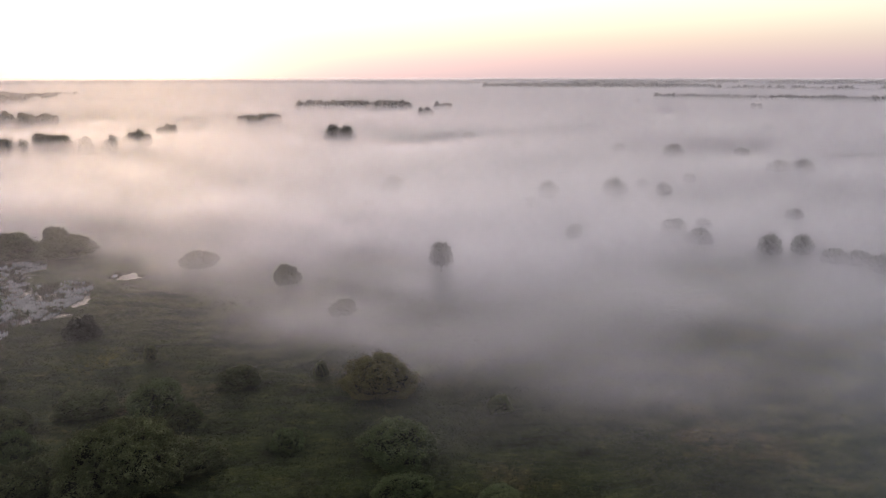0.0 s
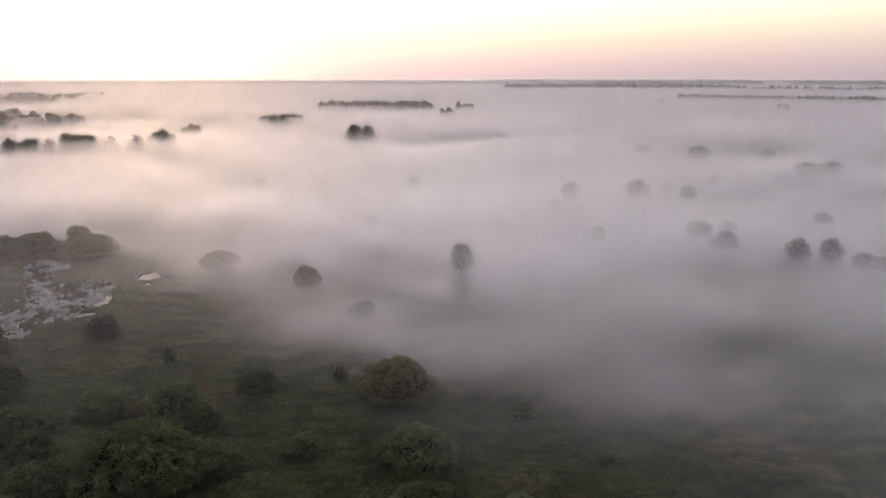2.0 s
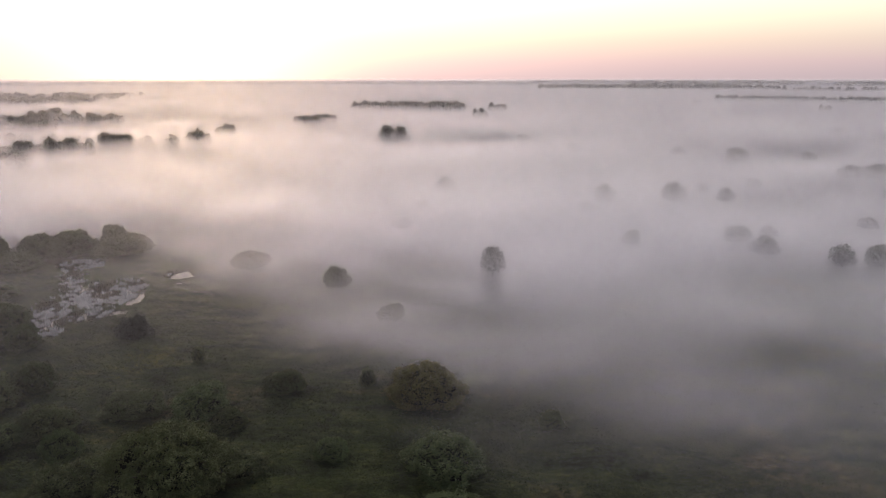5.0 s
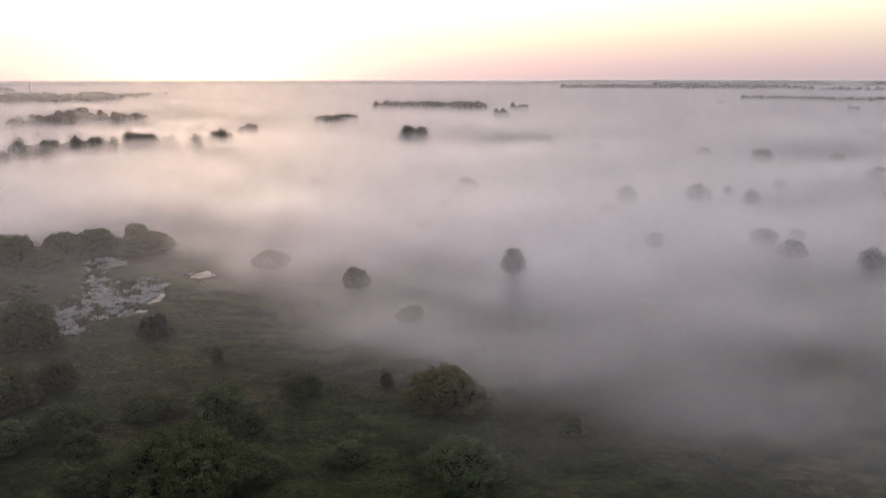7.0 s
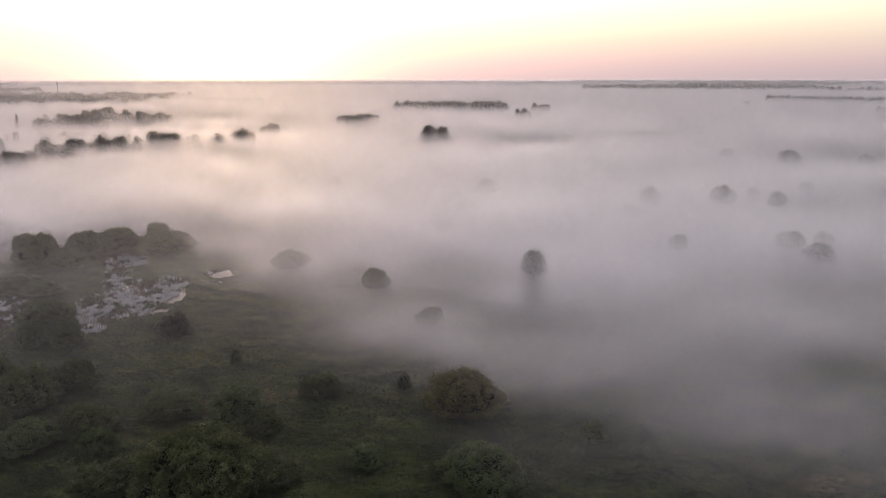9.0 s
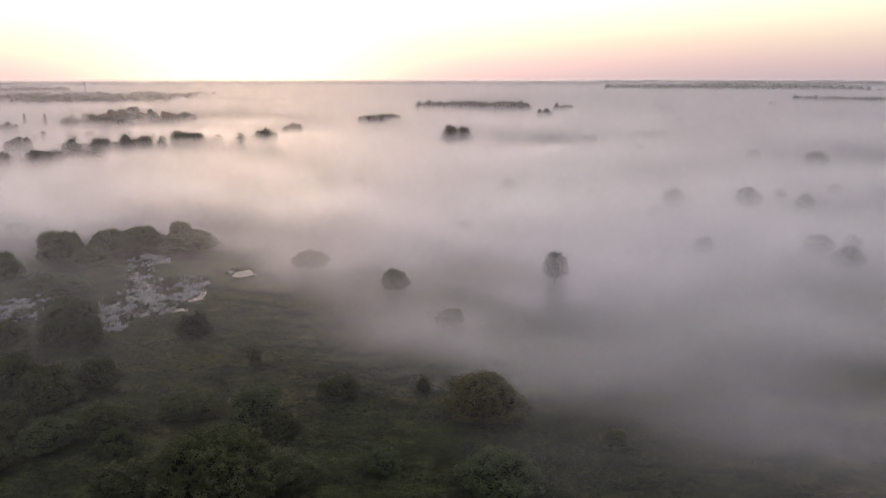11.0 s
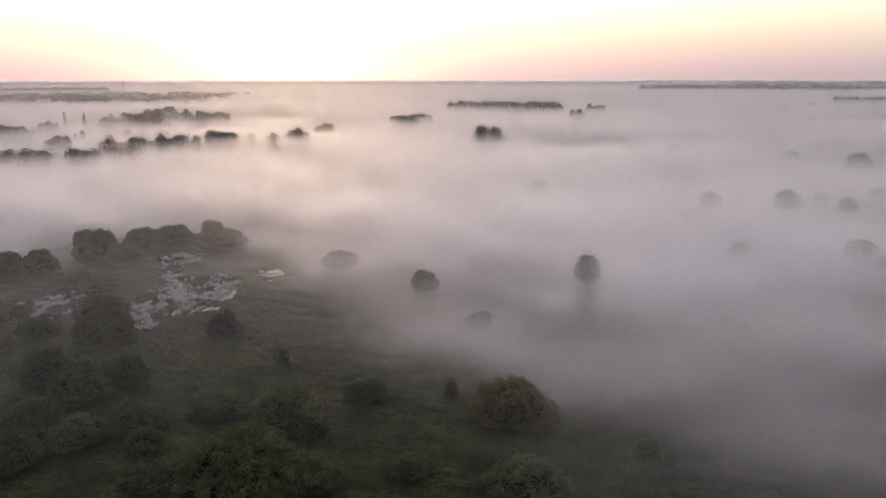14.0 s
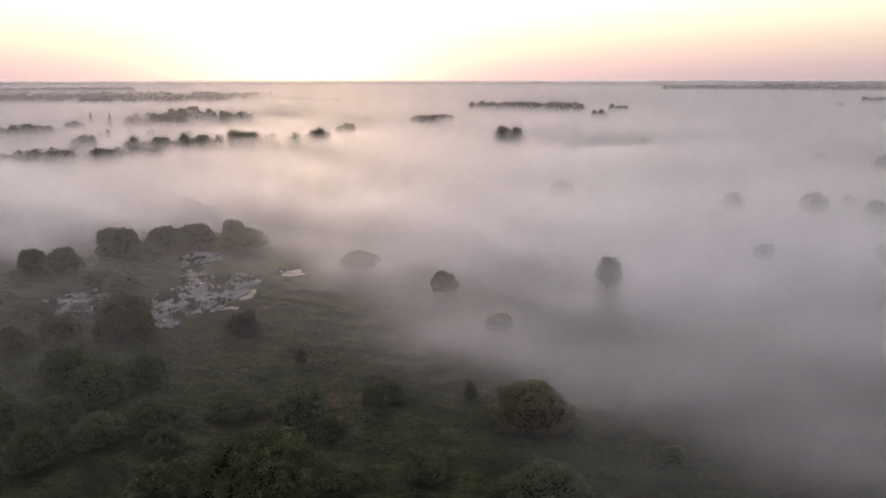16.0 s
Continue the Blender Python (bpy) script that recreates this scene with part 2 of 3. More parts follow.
def wetness(x, y):
    """1 in the middle of a pond, 0 at its rim, below 0 outside."""
    x, y = np.asarray(x, float), np.asarray(y, float)
    best = np.full(np.broadcast(x, y).shape, -9.0)
    c, s = math.cos(POND_AXIS), math.sin(POND_AXIS)
    for px, py, a, b in PONDS:
        u, v = (x - px) * c - (y - py) * s, (x - px) * s + (y - py) * c
        best = np.maximum(best, 1 - np.hypot(u / a, v / b))
    return best + 0.22 * grid_noise(x * 0.6, y, 0.9, 31) + 0.14 * grid_noise(x, y, 0.45, 32)


def ground_height(x, y):
    near = np.clip((62 - x) / 30, 0, 1) * np.clip((156 - y) / 25, 0, 1) * np.clip((x + 130) / 20, 0, 1)
    z = 0.26 * grid_noise(x, y, 9.0, 1) * (0.2 + 0.8 * near) + near * (0.20 * grid_noise(x * 0.6, y, 2.6, 2) + 0.42 * np.abs(grid_noise(x * 0.5, y, 4.6, 8)) + 0.16 * np.abs(grid_noise(x * 0.8, y, 1.5, 3)))
    z = z * np.clip((400 - np.hypot(x, y)) / 250, 0, 1) + 0.12
    z = np.maximum(z, 0.03)
    w = wetness(x, y)
    dip = np.clip((w + 0.18) / 0.3, 0, 1)
    floor = -0.19 + 0.10 * grid_noise(x, y, 2.2, 5) + 0.12 * grid_noise(x, y, 0.9, 6)
    return z * (1 - dip) + floor * dip


# ---------------------------------------------------------------- ground, water, mist
def spread(lo, hi, step, reach, grow=1.13):
    mid = list(np.arange(lo, hi + 1e-6, step))
    out, d = [], step
    a = mid[0]
    while a > -reach:
        d *= grow
        a -= d
        out.append(max(a, -reach))
    up, d, a = [], step, mid[-1]
    while a < reach:
        d *= grow
        a += d
        up.append(min(a, reach))
    return np.array(out[::-1] + mid + up)


gx, gy = spread(-118, 60, 0.5, 4950, 1.1), spread(44, 150, 0.5, 4950, 1.1)
X, Y = np.meshgrid(gx, gy)
Z = ground_height(X, Y)
nx, ny = len(gx), len(gy)
i = (np.arange(ny - 1)[:, None] * nx + np.arange(nx - 1)[None]).ravel()
me = bpy.data.meshes.new("ground")
me.from_pydata(np.stack([X, Y, Z], -1).reshape(-1, 3).tolist(), [], np.stack([i, i + 1, i + nx + 1, i + nx], -1).tolist())
me.materials.append(MEADOW)
me.shade_smooth()
tagged(new("ground", me), "dark green wet meadow with tussocks and dry patches", "meadow", kind="structure")

for px, py, a, b in ((-78, 122, 30, 34), (-36.5, 117, 7, 9), (-95, 104, 9, 14), (-69, 98, 12, 10)):
    me = mesh_of("water", [(px - a, py - b, -0.05 - 0.002 * a / 30), (px + a, py - b, -0.05 - 0.002 * a / 30), (px + a, py + b, -0.05 - 0.002 * a / 30), (px - a, py + b, -0.05 - 0.002 * a / 30)], [(0, 1, 2, 3)], WATER)
    tagged(new("water", me), "still pond water shining pale between reeds", "water", kind="structure")


def disc(name, z, mat, r=4930.0, n=48):
    vs = [(r * math.cos(k * 2 * math.pi / n), r * math.sin(k * 2 * math.pi / n), z) for k in range(n)]
    return tagged(new(name, mesh_of(name, vs, [tuple(range(n))], mat)), "pale drifting layer of morning mist, painted denser away from the viewpoint", "mist", kind="stuff")


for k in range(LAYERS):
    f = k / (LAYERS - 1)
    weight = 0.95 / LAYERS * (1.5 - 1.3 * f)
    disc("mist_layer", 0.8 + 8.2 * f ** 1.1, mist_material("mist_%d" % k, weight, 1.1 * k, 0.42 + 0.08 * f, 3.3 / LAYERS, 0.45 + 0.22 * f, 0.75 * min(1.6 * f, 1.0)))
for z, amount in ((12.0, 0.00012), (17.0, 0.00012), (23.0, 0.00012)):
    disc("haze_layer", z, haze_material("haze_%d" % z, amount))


# ---------------------------------------------------------------- plants
def unit(v):
    return v / np.maximum(np.linalg.norm(v, axis=-1, keepdims=True), 1e-9)


def leaves(centres, ways, size, rng):
    """Pointed folded leaves round the given places, four corners and two faces each."""
    n = len(centres)
    out = unit(ways + rng.normal(0, 0.5, (n, 3)) + [0, 0, 0.35])
    along = unit(np.cross(out, rng.normal(0, 1, (n, 3))))
    side = np.cross(out, along)
    s = size * rng.uniform(0.6, 1.3, (n, 1))
    fold = out * s * 0.12
    v = np.stack([centres - along * s * 0.5, centres + side * s * 0.27 + fold, centres + along * s * 0.5, centres - side * s * 0.27 + fold], 1)
    k = np.arange(n)[:, None] * 4
    return v.reshape(-1, 3), np.concatenate([k + [0, 1, 2], k + [0, 2, 3]])


def ball(rings=9, segs=16):
    vs = [(0, 0, 1)]
    for r in range(1, rings):
        a = math.pi * r / rings
        vs += [(math.sin(a) * math.cos(2 * math.pi * s / segs), math.sin(a) * math.sin(2 * math.pi * s / segs), math.cos(a)) for s in range(segs)]
    vs.append((0, 0, -1))
    fs = [(0, 1 + s, 1 + (s + 1) % segs) for s in range(segs)]
    for r in range(rings - 2):
        for s in range(segs):
            a, b = 1 + r * segs + s, 1 + r * segs + (s + 1) % segs
            fs += [(a, a + segs, b + segs), (a, b + segs, b)]
    last = len(vs) - 1
    fs += [(last, last - segs + (s + 1) % segs, last - segs + s) for s in range(segs)]
    return np.array(vs), np.array(fs)


BALL = ball()


def crown_arrays(shape, w, h, lobes, knobs, count, leaf, rng):
    """A crown of leaves over a dome with lobes and smaller knobs. shape: bush (to the ground), tree (raised), cone (spruce)."""
    low, belly = {"bush": (-0.03, 0.30), "tree": (0.12, 0.45), "cone": (0.05, 0.2)}[shape]

    def apart(n, up):
        """n directions that stand well apart."""
        some = unit(rng.normal(0, 1, (n * 5, 3)) + [0, 0, up])
        some = some[some[:, 2] > -0.5]
        take, gap = [some[0]], ((some - some[0]) ** 2).sum(1)
        for _ in range(n - 1):
            take.append(some[np.argmax(gap * rng.uniform(0.5, 1.0, len(gap)))])
            gap = np.minimum(gap, ((some - take[-1]) ** 2).sum(1))
        return np.array(take), rng.uniform(0.75, 1.15, n)

    main, main_size = apart(lobes, 0.4)
    knob, knob_size = apart(knobs, 0.3)
    stretch = 1 + 0.10 * rng.normal(0, 1, 2)
    wide_a, wide_b = 1.85 / math.sqrt(lobes), 1.7 / math.sqrt(knobs)

    def bulge(d, centres, size, wide):
        a = ((d[:, None] - centres[None]) ** 2).sum(-1)
        return (np.sqrt(np.clip(1 - a / (wide * size) ** 2, 0, 1)) * size).max(1)

    def surface(d):
        r = 0.45 + 0.30 * bulge(d, main, main_size, wide_a) + 0.28 * bulge(d, knob, knob_size, wide_b)
        z = np.where(d[:, 2] > 0, belly + (1 - belly) * d[:, 2] * r, belly + (belly - low) * d[:, 2])
        q = np.stack([d[:, 0] * r * 0.5 * w * stretch[0], d[:, 1] * r * 0.5 * w * stretch[1], z * h], -1)
        q[:, :2] *= (1 - 0.15 * np.clip((z - belly) / (1 - belly), 0, 1))[:, None]
        if shape == "cone":
            q[:, :2] *= np.clip(1.05 - z, 0.03, 1)[:, None] * 1.15
        return q

    bv, bf = BALL
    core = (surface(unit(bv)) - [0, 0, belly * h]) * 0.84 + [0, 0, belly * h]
    # leaves crowd on the sprays; the hollows between them open onto the shade-coloured core
    own = rng.integers(0, knobs, count)
    d = unit(knob[own] + rng.normal(0, 1, (count, 3)) * (0.62 * wide_b * knob_size[own])[:, None])
    loose = rng.uniform(0, 1, count) < 0.5
    d[loose] = unit(rng.normal(0, 1, (loose.sum(), 3)) + [0, 0, 0.25])
    d[:, 2] = np.where(d[:, 2] < (-0.95 if shape == "bush" else -0.75), -d[:, 2], d[:, 2])
    at = surface(d)
    t1 = unit(np.cross(d, [0.3, 0.2, 0.93]))
    t2 = np.cross(d, t1)
    step = 0.5 * wide_b * 0.3
    way = unit(np.cross(surface(unit(d + step * t1)) - at, surface(unit(d + step * t2)) - at))
    way *= np.sign((way * d).sum(1, keepdims=True))
    c = at + way * rng.gamma(1.0, 0.55 * leaf, (count, 1)) - way * 0.3 * leaf
    c[:, 2] = np.maximum(c[:, 2], 0.05)
    lv, lf = leaves(c, way, leaf, rng)
    return np.concatenate([core, lv]), np.concatenate([bf, lf + len(core)])


def tube(points, radii, segs=6):
    V, F = [], []
    for k, (p, r) in enumerate(zip(points, radii)):
        for s in range(segs):
            a = 2 * math.pi * s / segs
            V.append((p[0] + r * math.cos(a), p[1] + r * math.sin(a), p[2]))
        if k:
            for s in range(segs):
                a, b = (k - 1) * segs + s, (k - 1) * segs + (s + 1) % segs
                F.append((a, b, b + segs, a + segs))
    return V, F


def stems(shape, w, h, rng):
    V, F = [], []
    n = 1 if shape != "bush" else 5
    for k in range(n):
        a = k * 1.26 + rng.uniform(0, 1)
        lean = 0.0 if n == 1 else 0.28 * w
        r = 0.022 * h + 0.03 if n > 1 else 0.03 * h
        pts = [(0.12 * k * math.cos(a) * (n > 1) + lean * f ** 1.4 * math.cos(a), 0.12 * k * math.sin(a) * (n > 1) + lean * f ** 1.4 * math.sin(a), -0.2 + f * h * 0.7) for f in (0, 0.25, 0.5, 0.75, 1)]
        for path, rr in [(pts, r)] + [([pts[j], tuple(np.add(pts[j], (0.16 * w * math.cos(a + j * 2.1), 0.16 * w * math.sin(a + j * 2.1), 0.16 * h)))], r * 0.5) for j in (2, 3)]:
            v, f = tube(path, [rr * (1 - 0.75 * q / (len(path) - 1)) for q in range(len(path))])
            F += [tuple(i + len(V) for i in q) for q in f]
            V += v
    return V, F


def plant_meshes(name, shape, w, h, lobes, knobs, count, leaf, mat, seed):
    rng = np.random.default_rng(seed)
    v, f = crown_arrays(shape, w, h, lobes, knobs, count, leaf, rng)
    sv, sf = stems(shape, w, h, rng)
    crown = mesh_of(name + "_crown", v, f.tolist(), mat)
    crown.materials.append(SHADED_CORE)
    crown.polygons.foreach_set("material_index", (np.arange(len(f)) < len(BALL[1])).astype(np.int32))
    return crown, mesh_of(name + "_trunk", sv, sf, BARK, True), w, h


def plant(name, meshes, x, y, w, h, turn, label, category, group, z=None):
    crown, trunk, mw, mh = meshes
    root = new(name)
    root.empty_display_size = 0.3
    root.matrix_basis = Matrix.Translation((x, y, float(ground_height(x, y)) - 0.05 if z is None else z)) @ Matrix.Rotation(turn, 4, "Z") @ Matrix.Diagonal((1.04 * w / mw, 1.04 * w / mw, h / mh, 1))
    part("trunk", trunk, root)
    part("crown", crown, root)
    return tagged(root, label, category, group)


BUSH = [plant_meshes("bush", "bush", 8.0, 4.6, n, 80, 20000, 0.24, WILLOW, s) for n, s in ((9, 1), (12, 2), (7, 3), (10, 4))]
DARKS = plant_meshes("dark_bush", "bush", 5.3, 4.3, 7, 55, 11000, 0.21, DARK, 5)
BIG = plant_meshes("big_willow", "bush", 13.5, 7.2, 15, 150, 52000, 0.25, WILLOW, 11)
SMALL = [plant_meshes("small_bush", "bush", 3.0, 2.5, n, 50, 5200, 0.14, m, s) for n, s, m in ((7, 21, WILLOW), (9, 22, FRESH))]
OLIVES = plant_meshes("olive_willow", "bush", 9.8, 5.2, 12, 95, 26000, 0.24, OLIVE, 31)
FRESHES = [plant_meshes("fresh_bush", "bush", 6.0, 3.8, n, 60, 13000, 0.21, FRESH, s) for n, s in ((9, 41), (7, 42))]
MID = [plant_meshes("mid_bush", "bush", 7.0, 5.0, n, 60, 5000, 0.32, WOODS, s) for n, s in ((8, 51), (10, 52), (7, 53))]
TREE = [plant_meshes("tree", "tree", 10.0, 10.5, n, 70, 3200, 0.55, WOODS, s) for n, s in ((12, 61), (15, 62), (10, 63))]
SPRUCE = plant_meshes("spruce", "cone", 5.0, 12.0, 12, 50, 1500, 0.5, WOODS, 71)

# x, y, width, height of each plant
NEAR = [
    (-31.5, 61.8, 13.1, 7.1), (-25.9, 65.5, 5.7, 2.3), (-34.9, 77.3, 7.9, 3.8), (-30.1, 74.5, 4, 2.7),
    (-42.9, 77, 7.5, 3.1), (-45.6, 66.5, 4.2, 3.5), (-55.5, 101.6, 5.3, 4.1), (-41.2, 91.8, 2.2, 2.6),
    (-26.6, 84.3, 5.1, 3.1), (-17.2, 69.8, 3.9, 2), (-8.3, 83.4, 9.8, 4.5), (-5, 67.2, 8, 4.4),
    (-4.1, 60.2, 5.1, 2.4), (5.6, 59, 4.1, 1.6), (-16.4, 87.2, 2.1, 2.7), (7, 77.5, 3.0, 2.3),
]
WEST = [
    (-69.2, 80.2, 6.6, 5), (-62.1, 77.3, 8.6, 4.9), (-58.7, 82.2, 5.5, 3.8), (-62.2, 69.2, 6.8, 3.8),
    (-57.5, 61.7, 5.9, 4.5), (-54.2, 67.3, 6.3, 3), (-50.5, 71.4, 6.6, 3.3),
    (-40.6, 60.5, 7.1, 3.6), (-70.2, 69, 6.7, 3.9), (-87, 85.3, 6.6, 2.6),
]
POND = [
    (-108.3, 139.7, 10.9, 7.5), (-99.4, 137.3, 8.8, 4.1), (-101.9, 147.3, 10.1, 5.7), (-96.5, 151.5, 11.9, 5.8),
    (-91.5, 160.6, 7, 5.9), (-85.6, 153.5, 12.9, 5), (-112, 119.2, 6.3, 6.1), (-108.7, 123.7, 7.5, 5.6),
    (-97, 119.5, 6.3, 3.4), (-91.2, 118.6, 7.2, 2.7), (-79, 103.8, 8.4, 4.5), (-74.7, 94.6, 4.6, 4.2),
    (-69.8, 95.7, 5.7, 4.1), (-83.4, 94.6, 6.1, 3.4), (-94.6, 100.9, 7.3, 2.9), (-85.3, 87.1, 5.4, 3.6),
    (-90.5, 106.2, 3, 1.4), (-113.4, 118, 7.3, 2.6), (-106.1, 105.2, 6.1, 2.1),
]
FOGNEAR = [
    (-17.2, 114, 4.8, 2.9), (-30.5, 130.9, 4.8, 4.3), (-51.8, 143.8, 8, 3.8), (-0.4, 138.8, 5.7, 6.8),
    (33.2, 172.4, 5.2, 3.7), (60.1, 177.3, 8.1, 4), (62.1, 164.8, 7.1, 4.3), (69.7, 182.9, 4.8, 3),
    (100, 195.3, 6.3, 3.2), (74.8, 155.2, 5.7, 4.9), (82.4, 155.3, 6.1, 4.9), (85.3, 147.1, 6.2, 3.5),
    (89.2, 145.3, 6.1, 3.7), (91.2, 139.5, 7, 4.2),
]
FOG = [
    (58.5, 236.7, 8.9, 5.3), (75.1, 235.8, 6.5, 3.9), (72.9, 253.6, 4.7, 2.8), (94.2, 265.9, 5.4, 3.2),
    (35.5, 232.3, 8.3, 5), (16.3, 440.5, 10.9, 4.8), (39.2, 512.8, 9.8, 4.3), (89, 583.5, 6.1, 2.7),
    (40.9, 383.2, 11.7, 5.1), (95, 379.2, 8.5, 3.8), (116.8, 353.9, 12.8, 5.6), (151.8, 356.8, 8.3, 3.7),
    (142.6, 296, 10.5, 4.6), (152.7, 295.5, 11.2, 4.9), (244.3, 597.8, 8.6, 3.8), (238.4, 518.1, 10.3, 4.6),
    (-17.7, 246.6, 10.4, 4.6), (-38.5, 258, 5.2, 2.3), (-24.4, 360.4, 5.8, 2.6), (-69.3, 305.6, 9.1, 4),
    (-74.4, 254, 7.4, 3.3), (14.6, 241.9, 3.9, 1.7), (-25, 185.1, 6.1, 2.7), (-22.2, 213, 6.6, 2.9),
]
FOGWEST = [
    (-112, 227, 8.2, 3.6), (-163.4, 269.6, 6.1, 2.7), (-137.3, 160.4, 6.8, 3), (-145.1, 148.7, 5.7, 2.5),
    (-168, 176.7, 5, 2.2), (-191.7, 204.2, 4.8, 2.1),
    (-183.7, 222.4, 6.1, 2.7), (-5.5, 292.6, 5.2, 2.3), (27.1, 212.5, 7, 3.1),
]
MIDWOOD = [
    (-197.4, 357.5, 16.3, 13.5), (-197.3, 382.1, 10.4, 9.9), (-166.8, 383.4, 12.9, 12.2), (-180.8, 463.2, 12.2, 11.6),
    (-223.6, 357.4, 10.3, 9.8), (-62.8, 419.5, 13.7, 13), (-56.3, 431.6, 9, 8.5), (-324.8, 549.2, 15.7, 13.5),
    (-321.3, 569.8, 11.8, 11.2), (-357.9, 576.7, 13.7, 13.1), (357.8, 813.5, 11, 10.4), (276, 1016.9, 10.5, 9.9),
    (-1.1, 786.4, 21.8, 13.5), (-15.9, 663.7, 14.7, 13.5), (-154.6, 553.3, 11.4, 10.9), (-136.9, 527.1, 14.7, 13.5),
    (-135.7, 566.9, 13.5, 12.8),
]
VILLAGE = [
    (-371.4, 378.7, 11.4, 10.9), (-368.8, 387.7, 11.6, 11.1), (-363.1, 393.1, 11, 10.5), (-376.5, 437.1, 11.3, 10.7),
    (-431.9, 518.4, 5.2, 5), (-317.9, 394.7, 9, 8.6), (-279.4, 331.6, 11, 10.4), (-369.5, 516.4, 12, 11.4),
    (-345.5, 497.4, 14.2, 13.5), (-370.6, 489.8, 11.5, 10.9), (-379.9, 563.2, 18.5, 13.5), (-408.8, 630.4, 13.3, 12.7),
    (-267.3, 269.3, 8.9, 8.5),
    (-276.2, 286, 6.7, 6.4), (-246.8, 264.6, 9.9, 9.4), (-247.7, 282.4, 8.4, 7.9), (-250.9, 294.4, 6.5, 6.2),
    (-245.3, 295.6, 6, 5.7), (-214.1, 271.7, 12.3, 11.7),
]
VILLAGE2 = [
    (-227.1, 322.5, 11.8, 11.2), (-208.5, 326.7, 15.5, 13.5), (-242.5, 400.5, 7.7, 7.3), (-384.9, 433.8, 8.9, 8.4),
    (-406.9, 510.5, 5.6, 5.3),
]


turn = lambda: random.uniform(0, 6.28)
WL = "grey-green rounded willow bush standing in wet meadow"
for k, (x, y, w, h) in enumerate(NEAR):
    if k == 0:
        plant("willow_tree", BIG, x, y, w, h, 0.5, "large spreading grey-green willow with a clumped crown", "tree", "")
    elif k == 10:
        plant("willow_bush", OLIVES, x, y, w, h, 1.0, "olive-yellow willow bush with a broad domed crown", "bush", "")
    elif k in (2, 5, 9, 11, 12, 13):
        plant("willow_bush", FRESHES[k % 2], x, y, w, h, turn(), "fresh green leafy bush standing in the grass", "bush", "bushes in the meadow")
    elif k == 6:
        plant("willow_bush", DARKS, x, y, w, h, 0.7, "dark dense round bush alone in wet meadow", "bush", "")
    elif w < 2.6:
        plant("willow_bush", SMALL[0], x, y, w, h, turn(), "small dark upright bush in the grass", "bush", "bushes in the meadow")
    else:
        plant("willow_bush", BUSH[k % 4], x, y, w, h, turn(), WL, "bush", "bushes in the meadow")
for k, (x, y, w, h) in enumerate(WEST):
    if k == 5:
        plant("willow_bush", FRESHES[k % 2], x, y, w, h, turn(), "yellow-green leafy bush among grey willows", "bush", "willows in the west")
    else:
        plant("willow_bush", BUSH[(k + 1) % 4], x, y, w, h, turn(), "dense grey-green willow bush in a thicket", "bush", "willows in the west")
for k, (x, y, w, h) in enumerate(POND):
    plant("willow_bush", BUSH[k % 4] if w > 3.5 else SMALL[0], x, y, w, h, turn(), "dark rounded willow bush beside the reedy pond", "bush", "willows by the pond")
for k, (x, y, w, h) in enumerate(FOGNEAR):
    if k == 3:
        plant("round_tree", TREE[1], x, y, w, h, 0.4, "round-topped young tree rising out of the mist", "tree", "")
        continue
    plant("willow_bush", MID[k % 3] if k > 4 else BUSH[k % 4], x, y, 0.9 * w if k > 4 else w, h, turn(), "round bush rising out of the mist", "bush", "bushes in the mist")
for k, (x, y, w, h) in enumerate(FOG + FOGWEST):
    plant("willow_bush", MID[k % 3], x, y, 0.95 * w, 1.15 * h, turn(), "faint bush half sunk in thick mist", "bush", "bushes in thick mist")


def grove(rows, label, group):
    """A wide grove is several trees side by side, the tallest amid."""
    for k, (x, y, w, h) in enumerate(rows):
        n = max(1, round(w / 3.6))
        side, away = unit(np.array([y, -x])), unit(np.array([x, y]))
        for q in range(n):
            f = (q - (n - 1) / 2) / max(n, 2)
            off, deep = f * w + random.uniform(-0.8, 0.8) * (n > 1), random.uniform(-4, 4) * (n > 1)
            tall = h * (random.choice((0.72, 0.82, 0.9, 1.0)) + random.uniform(-0.04, 0.04) - 0.5 * abs(f) ** 1.5 * random.uniform(0.5, 1.2)) if n > 1 else h
            plant("tree", TREE[(k + q) % 3], x + side[0] * off + deep * away[0], y + side[1] * off + deep * away[1],
                  random.uniform(0.55, 0.88) * tall if n > 1 else min(w, 0.9 * tall), tall, turn(), label, "tree", group)


grove(MIDWOOD, "dark leafy tree standing above the mist", "trees above the mist")
grove([a for a in VILLAGE + VILLAGE2 if a[2] >= 5.7], "dark tree in a row across the mist", "trees in rows")
for x, y, w, h in (a for a in VILLAGE + VILLAGE2 if a[2] < 5.7):
    plant("spruce_tree", SPRUCE, x, y, w, max(h * 1.6, 12.0), turn(), "dark pointed spruce rising from the mist", "tree", "spruces in the mist")


